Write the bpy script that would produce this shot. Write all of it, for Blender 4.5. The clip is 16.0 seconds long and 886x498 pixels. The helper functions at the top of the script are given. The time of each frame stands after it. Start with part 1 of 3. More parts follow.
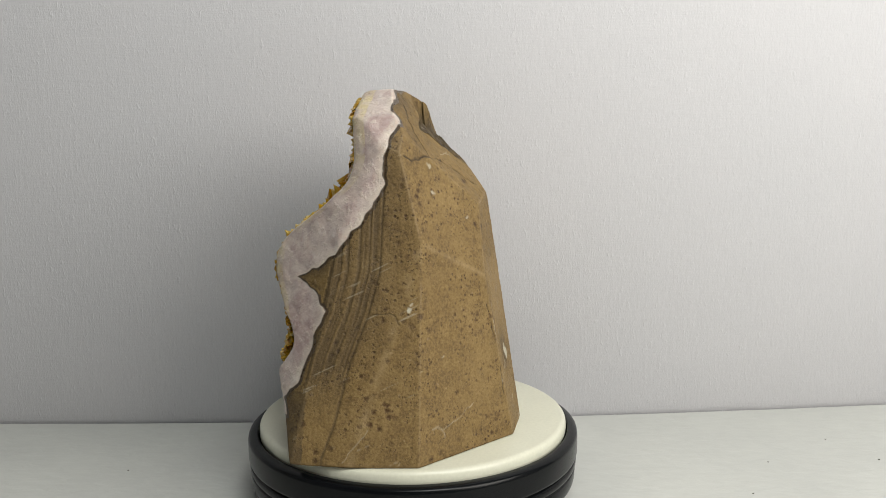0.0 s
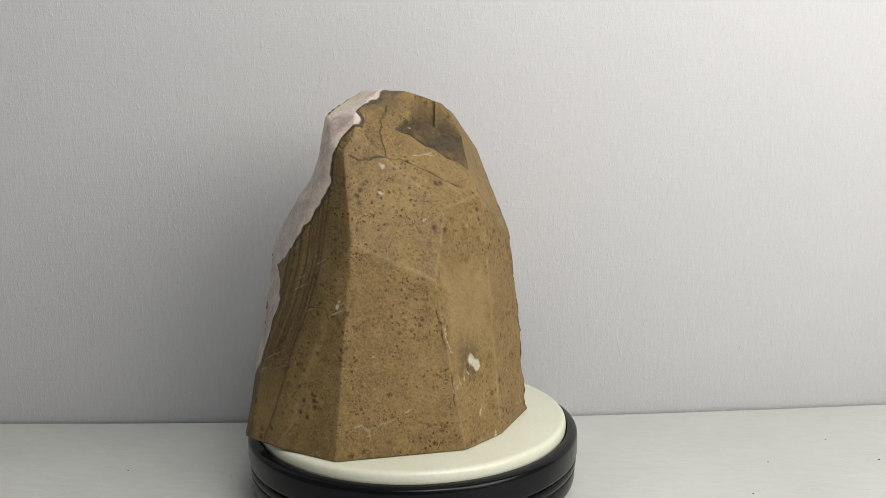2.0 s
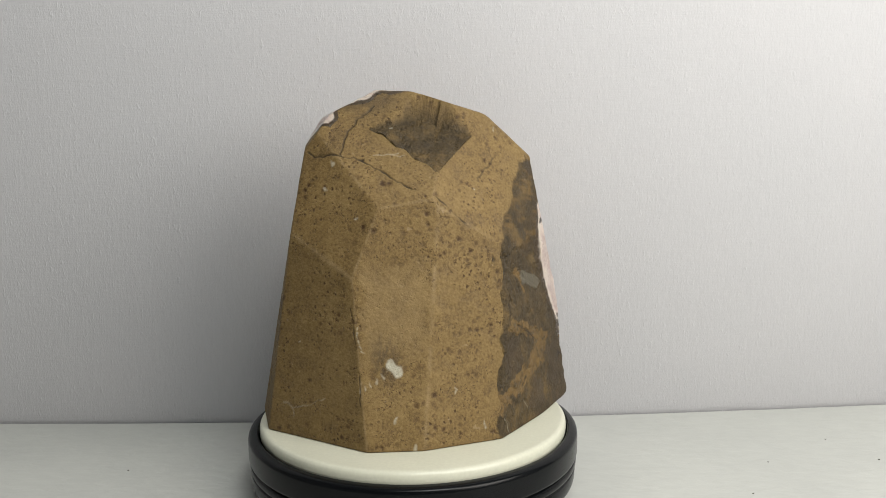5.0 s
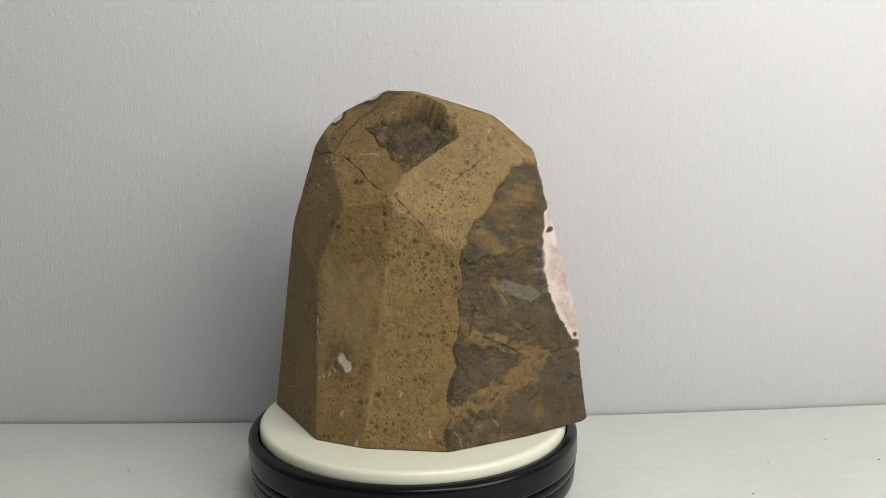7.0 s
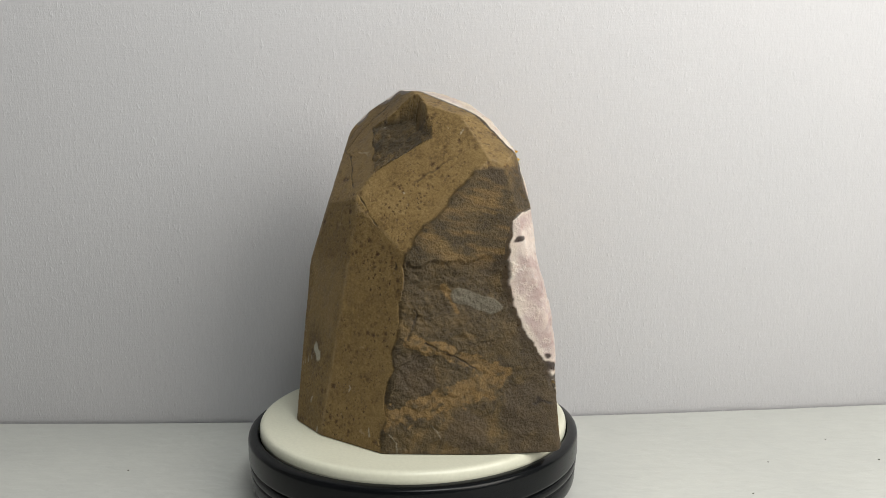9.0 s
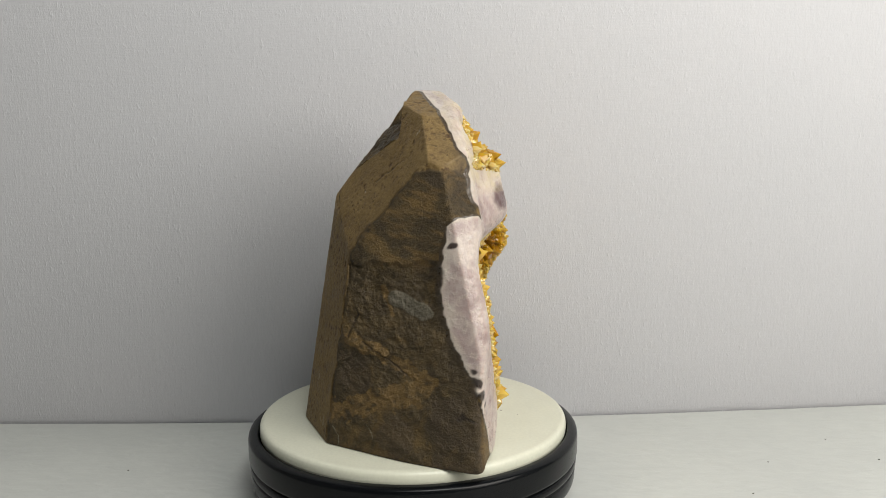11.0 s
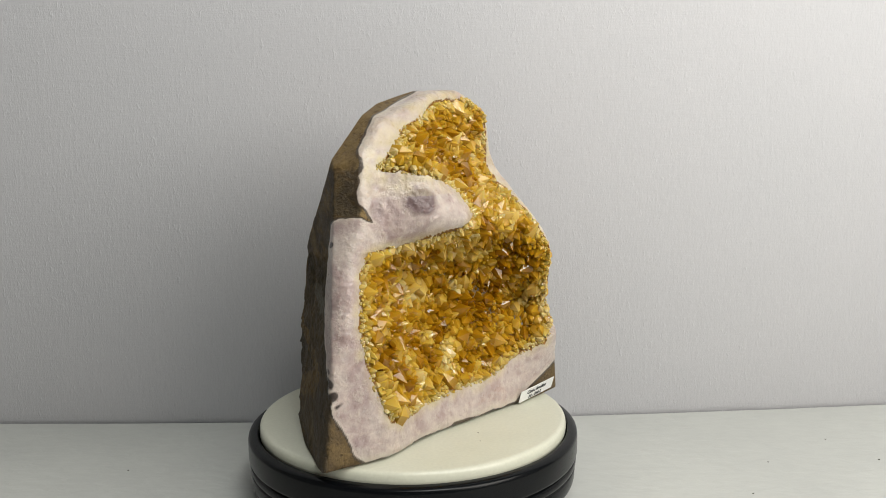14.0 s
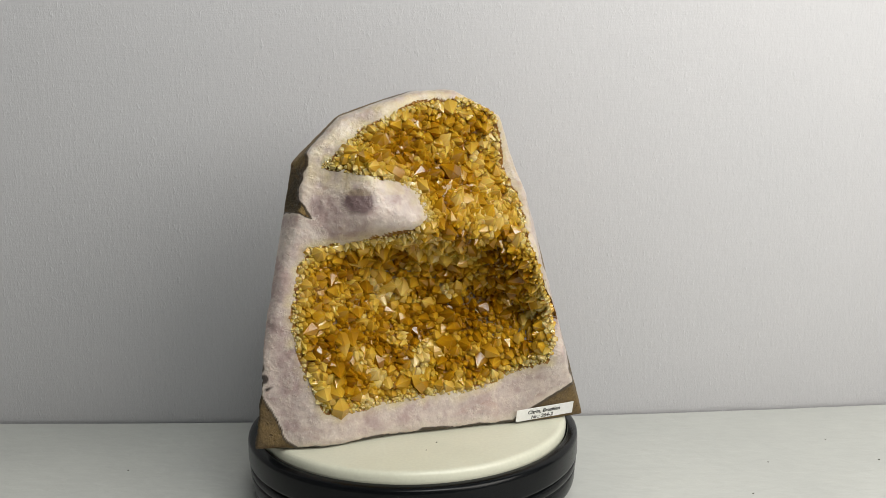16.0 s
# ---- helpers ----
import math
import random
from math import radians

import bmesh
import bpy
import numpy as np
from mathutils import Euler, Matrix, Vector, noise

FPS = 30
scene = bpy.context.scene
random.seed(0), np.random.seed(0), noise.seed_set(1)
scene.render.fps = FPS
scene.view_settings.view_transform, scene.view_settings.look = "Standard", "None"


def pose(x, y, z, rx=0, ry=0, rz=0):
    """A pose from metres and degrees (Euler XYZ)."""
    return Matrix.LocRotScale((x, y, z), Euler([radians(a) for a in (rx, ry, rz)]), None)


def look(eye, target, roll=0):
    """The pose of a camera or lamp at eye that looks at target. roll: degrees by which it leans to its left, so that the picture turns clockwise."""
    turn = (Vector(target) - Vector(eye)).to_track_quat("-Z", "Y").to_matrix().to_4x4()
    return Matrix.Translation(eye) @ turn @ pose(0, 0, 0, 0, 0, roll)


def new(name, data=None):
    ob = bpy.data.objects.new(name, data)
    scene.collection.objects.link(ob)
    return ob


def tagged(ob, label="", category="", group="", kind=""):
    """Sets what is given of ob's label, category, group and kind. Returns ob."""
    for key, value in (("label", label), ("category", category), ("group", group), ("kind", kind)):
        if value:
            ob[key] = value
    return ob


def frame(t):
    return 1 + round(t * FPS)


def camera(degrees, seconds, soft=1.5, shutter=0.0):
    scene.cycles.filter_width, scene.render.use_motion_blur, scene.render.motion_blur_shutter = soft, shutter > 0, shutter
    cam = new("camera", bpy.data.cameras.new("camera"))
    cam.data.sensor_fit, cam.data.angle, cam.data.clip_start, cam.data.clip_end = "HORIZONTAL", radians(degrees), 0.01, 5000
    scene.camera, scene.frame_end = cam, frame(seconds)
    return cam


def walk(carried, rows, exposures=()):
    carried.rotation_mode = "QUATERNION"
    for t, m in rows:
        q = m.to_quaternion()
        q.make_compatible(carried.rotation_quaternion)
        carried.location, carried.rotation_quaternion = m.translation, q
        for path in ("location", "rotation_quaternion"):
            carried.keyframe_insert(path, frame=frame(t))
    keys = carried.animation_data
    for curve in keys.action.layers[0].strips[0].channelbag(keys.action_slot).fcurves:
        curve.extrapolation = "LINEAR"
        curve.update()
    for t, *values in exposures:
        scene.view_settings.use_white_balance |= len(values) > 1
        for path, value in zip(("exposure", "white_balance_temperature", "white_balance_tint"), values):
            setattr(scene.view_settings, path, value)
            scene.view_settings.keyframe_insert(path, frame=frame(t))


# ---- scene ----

# camera and its stand
DISC = 0.050          # height of the turntable's top above the table
cam = camera(53.26, 16.0, soft=0.8)
EYE = Vector((0.0, -0.5640, DISC + 0.1993))
WAY = Vector((0.0358, 0.9868, -0.1580))
walk(cam, [(t, look(EYE, EYE + WAY, -0.43)) for t in (0.0, 16.0)], exposures=[(0.0, -0.04), (8.0, 0.0), (9.2, 0.0), (11.5, -0.11), (16.0, -0.12)])

TURN = 14.819         # degrees a second, clockwise from above
START = -114.3


# ---------------------------------------------------------------- light
world = bpy.data.worlds.new("room_light")
scene.world = world
world.use_nodes = True
world.node_tree.nodes["Background"].inputs[0].default_value = (0.80, 0.86, 1.0, 1)
world.node_tree.nodes["Background"].inputs[1].default_value = 0.075


def area_lamp(name, eye, target, size, watts, colour):
    data = bpy.data.lights.new(name, "AREA")
    data.shape, data.size, data.energy, data.color = "DISK", size, watts, colour
    ob = new(name, data)
    ob.matrix_world = look(eye, target)
    return ob


area_lamp("lamp_key", (0.66, -0.60, 0.62), (0, 0, 0.12), 0.75, 10.1, (1.0, 0.955, 0.885))
area_lamp("lamp_ceiling", (0.26, -0.80, 1.28), (0.02, -0.05, 0.0), 0.6, 11.2, (0.965, 0.985, 0.96))


# ---------------------------------------------------------------- materials
def material(name):
    m = bpy.data.materials.new(name)
    m.use_nodes = True
    return m, m.node_tree.nodes, m.node_tree.links, m.node_tree.nodes["Principled BSDF"]


def noise_node(n, l, scale, detail=4.0, rough=0.55, stretch=None, distort=0.0):
    tex = n.new("ShaderNodeTexNoise")
    tex.inputs["Scale"].default_value = scale
    tex.inputs["Detail"].default_value = detail
    tex.inputs["Roughness"].default_value = rough
    tex.inputs["Distortion"].default_value = distort
    tc = n.new("ShaderNodeTexCoord")
    src = tc.outputs["Object"]
    if stretch:
        mp = n.new("ShaderNodeMapping")
        mp.inputs["Scale"].default_value = stretch
        l.new(src, mp.inputs["Vector"])
        src = mp.outputs["Vector"]
    l.new(src, tex.inputs["Vector"])
    return tex.outputs["Fac"]


def ramp(n, l, fac, *stops):
    r = n.new("ShaderNodeValToRGB")
    els = r.color_ramp.elements
    while len(els) < len(stops):
        els.new(0.5)
    for e, (p, c) in zip(els, stops):
        e.position = p
        e.color = (*c, 1) if len(c) == 3 else c
    l.new(fac, r.inputs["Fac"])
    return r.outputs["Color"]


def mix(n, l, fac, a, b, kind="MIX"):
    m = n.new("ShaderNodeMix")
    m.data_type, m.blend_type = "RGBA", kind
    for socket, value in ((m.inputs[0], fac), (m.inputs[6], a), (m.inputs[7], b)):
        if hasattr(value, "links"):
            l.new(value, socket)
        elif isinstance(value, tuple):
            socket.default_value = (*value, 1)
        else:
            socket.default_value = value
    return m.outputs[2]


def calc(n, l, op, a, b=0.0):
    m = n.new("ShaderNodeMath")
    m.operation = op
    for socket, value in zip(m.inputs, (a, b)):
        if hasattr(value, "links"):
            l.new(value, socket)
        else:
            socket.default_value = value
    return m.outputs[0]


def bump(n, l, height, distance, strength, bsdf, after=None):
    b = n.new("ShaderNodeBump")
    b.inputs["Distance"].default_value = distance
    b.inputs["Strength"].default_value = strength
    l.new(height, b.inputs["Height"])
    if after:
        l.new(after, b.inputs["Normal"])
    l.new(b.outputs["Normal"], bsdf.inputs["Normal"])
    return b.outputs["Normal"]


def attribute(n, name):
    a = n.new("ShaderNodeAttribute")
    a.attribute_name = name
    return a.outputs["Fac"]


def make_wall():
    m, n, l, b = material("linen_wallpaper")
    fine = noise_node(n, l, 1.0, 3, 0.6, stretch=(430, 430, 95))
    weave = noise_node(n, l, 1.0, 2, 0.5, stretch=(90, 90, 700))
    slub = noise_node(n, l, 1.0, 5, 0.65, stretch=(900, 900, 420))
    tone = ramp(n, l, fine, (0.3, (0.562, 0.563, 0.585)), (0.7, (0.602, 0.602, 0.622)))
    big = noise_node(n, l, 4.0, 3)
    l.new(mix(n, l, 0.5, tone, ramp(n, l, big, (0.3, (0.560, 0.560, 0.582)), (0.7, (0.605, 0.594, 0.613)))), b.inputs["Base Color"])
    b.inputs["Roughness"].default_value = 0.85
    nub = ramp(n, l, noise_node(n, l, 1.0, 2, 0.5, stretch=(330, 330, 170)), (0.62, (0, 0, 0)), (0.78, (1, 1, 1)))
    h = calc(n, l, "ADD", calc(n, l, "ADD", calc(n, l, "MULTIPLY", fine, 0.6), calc(n, l, "MULTIPLY", weave, 0.35)), calc(n, l, "ADD", calc(n, l, "MULTIPLY", slub, 0.6), calc(n, l, "MULTIPLY", nub, 0.5)))
    bump(n, l, h, 0.0009, 0.36, b)
    return m


def make_table():
    m, n, l, b = material("white_embossed_cover")
    crinkle = noise_node(n, l, 1.0, 4, 0.6, stretch=(70, 150, 70), distort=0.4)
    grain = noise_node(n, l, 600, 3)
    stain = noise_node(n, l, 9, 4)
    l.new(mix(n, l, 0.35, ramp(n, l, stain, (0.3, (0.455, 0.465, 0.445)), (0.7, (0.53, 0.54, 0.51))), ramp(n, l, crinkle, (0.3, (0.455, 0.465, 0.445)), (0.7, (0.55, 0.56, 0.53)))), b.inputs["Base Color"])
    b.inputs["Roughness"].default_value = 0.55
    h = calc(n, l, "ADD", crinkle, calc(n, l, "MULTIPLY", grain, 0.08))
    bump(n, l, h, 0.0012, 0.5, b)
    return m


def make_plain(name, colour, rough, grain=0.0, scale=300.0, metal=0.0):
    m, n, l, b = material(name)
    f = noise_node(n, l, scale, 4)
    g = noise_node(n, l, scale / 12, 3)
    dark = tuple(c * 0.88 for c in colour)
    l.new(mix(n, l, 0.4, ramp(n, l, f, (0.3, dark), (0.7, colour)), ramp(n, l, g, (0.3, dark), (0.7, colour))), b.inputs["Base Color"])
    b.inputs["Roughness"].default_value = rough
    b.inputs["Metallic"].default_value = metal
    if grain:
        bump(n, l, f, grain, 0.4, b)
    return m


def make_rock():
    m, n, l, b = material("sawn_basalt")
    crust, crack, white, dark = (attribute(n, a) for a in ("crust", "crack", "inclusion", "stain"))
    broad = noise_node(n, l, 22, 5, 0.6)
    mid = noise_node(n, l, 110, 5, 0.62)
    fine = noise_node(n, l, 700, 4, 0.6)
    tan = ramp(n, l, broad, (0.30, (0.105, 0.062, 0.016)), (0.50, (0.178, 0.112, 0.033)), (0.72, (0.262, 0.175, 0.064)))
    tan = mix(n, l, 0.5, tan, ramp(n, l, mid, (0.32, (0.072, 0.042, 0.013)), (0.52, (0.180, 0.116, 0.038)), (0.75, (0.275, 0.192, 0.082))))
    tan = mix(n, l, 0.34, tan, ramp(n, l, fine, (0.34, (0.070, 0.041, 0.014)), (0.66, (0.29, 0.20, 0.09))))
    speck = 0.0
    tc = n.new("ShaderNodeTexCoord")
    fray = n.new("ShaderNodeTexNoise")
    fray.inputs["Scale"].default_value = 650
    fray.inputs["Detail"].default_value = 3
    l.new(tc.outputs["Object"], fray.inputs["Vector"])
    push = n.new("ShaderNodeVectorMath")
    push.operation = "MULTIPLY_ADD"
    push.inputs[1].default_value = (0.0028, 0.0028, 0.0028)
    l.new(fray.outputs["Color"], push.inputs[0])
    l.new(tc.outputs["Object"], push.inputs[2])
    ragged = push.outputs[0]
    for size, low, high, where, share in ((560, 0.10, 0.34, 70, 0.47), (300, 0.10, 0.36, 45, 0.46), (190, 0.12, 0.40, 38, 0.48), (120, 0.10, 0.30, 30, 0.50)):
        cells = n.new("ShaderNodeTexVoronoi")
        cells.inputs["Scale"].default_value = size
        cells.inputs["Randomness"].default_value = 1.0
        l.new(ragged, cells.inputs["Vector"])
        dots = ramp(n, l, cells.outputs["Distance"], (low, (1, 1, 1)), (high, (0, 0, 0)))
        dots = calc(n, l, "MULTIPLY", dots, ramp(n, l, noise_node(n, l, where, 4), (share, (0, 0, 0)), (share + 0.14, (1, 1, 1))))
        speck = calc(n, l, "MAXIMUM", dots, speck)
    tan = mix(n, l, calc(n, l, "MULTIPLY", calc(n, l, "MULTIPLY", speck, 1.0), calc(n, l, "SUBTRACT", 1.0, attribute(n, "calm"))), tan, mix(n, l, broad, (0.024, 0.012, 0.004), (0.080, 0.038, 0.010)))
    tan = mix(n, l, calc(n, l, "MULTIPLY", attribute(n, "calm"), 0.28), tan, (0.29, 0.205, 0.10))
    flecks = ramp(n, l, noise_node(n, l, 260, 1), (0.74, (0, 0, 0)), (0.80, (1, 1, 1)))
    tan = mix(n, l, calc(n, l, "MULTIPLY", flecks, 0.35), tan, (0.36, 0.27, 0.16))
    tan = mix(n, l, calc(n, l, "MULTIPLY", attribute(n, "arris"), 0.30), tan, (0.36, 0.265, 0.145))
    brown = ramp(n, l, noise_node(n, l, 60, 6, 0.65), (0.30, (0.018, 0.013, 0.006)), (0.52, (0.054, 0.037, 0.015)), (0.70, (0.115, 0.075, 0.028)))
    brown = mix(n, l, 0.5, brown, ramp(n, l, noise_node(n, l, 380, 5, 0.7), (0.3, (0.014, 0.009, 0.004)), (0.7, (0.105, 0.073, 0.034))))
    golden = ramp(n, l, noise_node(n, l, 34, 6, 0.68, distort=0.6), (0.50, (0, 0, 0)), (0.64, (1, 1, 1)))
    brown = mix(n, l, calc(n, l, "MULTIPLY", golden, 0.7), brown, mix(n, l, mid, (0.07, 0.042, 0.012), (0.23, 0.15, 0.055)))
    col = mix(n, l, crust, tan, brown)
    col = mix(n, l, calc(n, l, "MULTIPLY", dark, 0.72), col, mix(n, l, fine, (0.030, 0.022, 0.013), (0.075, 0.052, 0.030)))
    col = mix(n, l, calc(n, l, "MULTIPLY", attribute(n, "streak"), 0.75), col, mix(n, l, mid, (0.100, 0.058, 0.016), (0.25, 0.155, 0.055)))
    col = mix(n, l, calc(n, l, "MULTIPLY", attribute(n, "lens"), 0.85), col, mix(n, l, fine, (0.050, 0.044, 0.030), (0.17, 0.15, 0.11)))
    col = mix(n, l, crack, col, (0.018, 0.012, 0.007))
    col = mix(n, l, white, col, mix(n, l, fine, (0.30, 0.28, 0.20), (0.60, 0.57, 0.47)))
    l.new(col, b.inputs["Base Color"])
    l.new(ramp(n, l, mid, (0.3, (0.55, 0.55, 0.55)), (0.7, (0.75, 0.75, 0.75))), b.inputs["Roughness"])
    b.inputs["Specular IOR Level"].default_value = 0.35
    h = calc(n, l, "ADD", calc(n, l, "MULTIPLY", mid, 0.6), calc(n, l, "MULTIPLY", fine, 0.4))
    h = calc(n, l, "SUBTRACT", h, calc(n, l, "MULTIPLY", calc(n, l, "MULTIPLY", speck, 0.35), calc(n, l, "SUBTRACT", 1.0, crust)))
    h = calc(n, l, "MULTIPLY", h, calc(n, l, "ADD", 0.45, crust))
    bump(n, l, h, 0.0018, 1.0, b)
    return m


def make_quartz():
    m, n, l, b = material("pale_quartz")
    edge, spot = attribute(n, "edge"), attribute(n, "spot")
    blot = noise_node(n, l, 32, 5, 0.6, distort=0.8)
    grain = noise_node(n, l, 420, 5, 0.65)
    fibre = noise_node(n, l, 1.0, 4, 0.6, stretch=(260, 120, 90), distort=0.3)
    col = ramp(n, l, blot, (0.30, (0.36, 0.260, 0.255)), (0.42, (0.50, 0.405, 0.385)), (0.51, (0.68, 0.615, 0.565)), (0.60, (0.56, 0.48, 0.455)), (0.72, (0.52, 0.355, 0.300)))
    col = mix(n, l, 0.24, col, ramp(n, l, fibre, (0.34, (0.30, 0.225, 0.215)), (0.50, (0.52, 0.44, 0.41)), (0.66, (0.70, 0.64, 0.59))))
    col = mix(n, l, calc(n, l, "MULTIPLY", ramp(n, l, grain, (0.62, (0, 0, 0)), (0.74, (1, 1, 1))), 0.5), col, (0.20, 0.14, 0.15))
    mottle = noise_node(n, l, 95, 4, 0.6, distort=0.5)
    col = mix(n, l, 0.34, col, ramp(n, l, mottle, (0.36, (0.27, 0.195, 0.20)), (0.5, (0.46, 0.37, 0.365)), (0.62, (0.70, 0.63, 0.58))))
    sugar = ramp(n, l, noise_node(n, l, 210, 4, 0.6), (0.54, (0, 0, 0)), (0.66, (1, 1, 1)))
    col = mix(n, l, calc(n, l, "MULTIPLY", sugar, 0.4), col, (0.66, 0.60, 0.53))
    col = mix(n, l, calc(n, l, "MULTIPLY", edge, 0.9), col, (0.68, 0.63, 0.55))
    col = mix(n, l, calc(n, l, "MULTIPLY", spot, 0.92), col, (0.150, 0.100, 0.105))
    col = mix(n, l, calc(n, l, "MULTIPLY", attribute(n, "amber"), 0.8), col, (0.64, 0.56, 0.30))
    col = mix(n, l, attribute(n, "stain"), col, (0.06, 0.045, 0.04))
    col = mix(n, l, attribute(n, "rind"), col, mix(n, l, grain, (0.020, 0.014, 0.008), (0.11, 0.075, 0.04)))
    col = mix(n, l, 1.0, col, (0.84, 0.815, 0.79), "MULTIPLY")
    l.new(col, b.inputs["Base Color"])
    l.new(ramp(n, l, grain, (0.3, (0.24, 0.24, 0.24)), (0.7, (0.42, 0.42, 0.42))), b.inputs["Roughness"])
    b.inputs["Subsurface Weight"].default_value = 0.4
    b.inputs["Subsurface Radius"].default_value = (0.004, 0.003, 0.0025)
    b.inputs["Subsurface Scale"].default_value = 1.0
    bump(n, l, calc(n, l, "ADD", grain, calc(n, l, "MULTIPLY", sugar, 0.5)), 0.0007, 0.45, b)
    return m


def make_citrine():
    m, n, l, b = material("citrine")
    # base to point: amber zoning, with shade of the crevices painted into the bases
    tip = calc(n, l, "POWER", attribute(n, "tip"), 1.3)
    info = n.new("ShaderNodeObjectInfo")
    geo = n.new("ShaderNodeNewGeometry")
    chance = calc(n, l, "FRACT", calc(n, l, "ADD", info.outputs["Random"], geo.outputs["Random Per Island"]))
    sep = n.new("ShaderNodeSeparateColor")
    l.new(info.outputs["Color"], sep.inputs["Color"])
    cloud = calc(n, l, "ADD", sep.outputs["Red"], attribute(n, "cloud"))
    both = calc(n, l, "ADD", calc(n, l, "MULTIPLY", chance, 0.22), calc(n, l, "MULTIPLY", cloud, 0.78))
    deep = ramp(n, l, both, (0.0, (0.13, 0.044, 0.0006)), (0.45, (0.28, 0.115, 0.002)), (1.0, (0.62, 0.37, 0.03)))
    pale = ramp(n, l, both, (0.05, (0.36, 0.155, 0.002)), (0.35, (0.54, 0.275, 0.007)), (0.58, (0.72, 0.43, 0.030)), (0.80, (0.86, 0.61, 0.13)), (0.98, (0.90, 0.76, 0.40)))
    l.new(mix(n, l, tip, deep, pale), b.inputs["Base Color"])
    b.inputs["Specular IOR Level"].default_value = 0.3
    b.inputs["Roughness"].default_value = 0.06
    b.inputs["IOR"].default_value = 1.55
    b.inputs["Transmission Weight"].default_value = 0.32
    b.inputs["Subsurface Weight"].default_value = 0.4
    b.inputs["Subsurface Radius"].default_value = (0.0030, 0.0022, 0.0010)
    b.inputs["Subsurface Scale"].default_value = 1.0
    return m


M_WALL, M_TABLE = make_wall(), make_table()
M_ROCK, M_QUARTZ, M_CITRINE = make_rock(), make_quartz(), make_citrine()


def make_bed():
    m, n, l, b = material("citrine_bed")
    cells = n.new("ShaderNodeTexVoronoi")
    cells.inputs["Scale"].default_value = 420
    tc = n.new("ShaderNodeTexCoord")
    l.new(tc.outputs["Object"], cells.inputs["Vector"])
    l.new(ramp(n, l, noise_node(n, l, 150, 4), (0.3, (0.12, 0.044, 0.001)), (0.7, (0.28, 0.125, 0.007))), b.inputs["Base Color"])
    b.inputs["Roughness"].default_value = 0.5
    bump(n, l, cells.outputs["Distance"], 0.002, 0.8, b)
    return m


M_BED = make_bed()
M_DISC = make_plain("ivory_plastic", (0.63, 0.63, 0.515), 0.36, 0.00015, 500)
M_BLACK = make_plain("black_plastic", (0.0030, 0.0037, 0.0046), 0.24, 0.00004, 900)
M_BLACK.node_tree.nodes["Principled BSDF"].inputs["Specular IOR Level"].default_value = 0.20
M_ROOM = make_plain("room_paint", (0.42, 0.42, 0.41), 0.8, 0.0006, 120)
M_PAPER = make_plain("label_paper", (0.80, 0.80, 0.79), 0.5, 0.0001, 400)
M_INK = make_plain("label_ink", (0.02, 0.02, 0.022), 0.6)
M_DIRT = make_plain("dirt", (0.06, 0.05, 0.04), 0.8)


# ---------------------------------------------------------------- mesh helpers
def mesh_of(name, bm, mat, smooth=False):
    me = bpy.data.meshes.new(name)
    bm.to_mesh(me)
    bm.free()
    me.materials.append(mat)
    if smooth:
        for p in me.polygons:
            p.use_smooth = True
    return me


def part(name, bm, mat, parent, label="", smooth=False):
    ob = new(name, mesh_of(name, bm, mat, smooth))
    ob.parent = parent
    return tagged(ob, label)


def lathe(profile, steps=160):
    """A turned solid from (radius, height) pairs with crisp edges, closed where the radius is 0."""
    bm = bmesh.new()
    rings = []
    tight = [profile[0]]
    for a, b, c in zip(profile, profile[1:], profile[2:]):
        for d in (a, c):
            k = min(0.3, 0.0003 / math.dist(b, d))
            tight.append((b[0] + k * (d[0] - b[0]), b[1] + k * (d[1] - b[1])))
    for r, z in tight + [profile[-1]]:
        if r == 0:
            rings.append([bm.verts.new((0, 0, z))])
        else:
            rings.append([bm.verts.new((r * math.cos(2 * math.pi * i / steps), r * math.sin(2 * math.pi * i / steps), z)) for i in range(steps)])
    for a, b in zip(rings, rings[1:]):
        for i in range(steps):
            j = (i + 1) % steps
            if len(a) == 1:
                bm.faces.new((a[0], b[i], b[j]))
            elif len(b) == 1:
                bm.faces.new((a[i], b[0], a[j]))
            else:
                bm.faces.new((a[i], b[i], b[j], a[j]))
    bmesh.ops.recalc_face_normals(bm, faces=bm.faces)
    return bm


def box(x0, x1, y0, y1, z0, z1):
    bm = bmesh.new()
    bmesh.ops.create_cube(bm, size=1, matrix=Matrix.Translation(((x0 + x1) / 2, (y0 + y1) / 2, (z0 + z1) / 2)) @ Matrix.Diagonal((x1 - x0, y1 - y0, z1 - z0, 1)))
    return bm


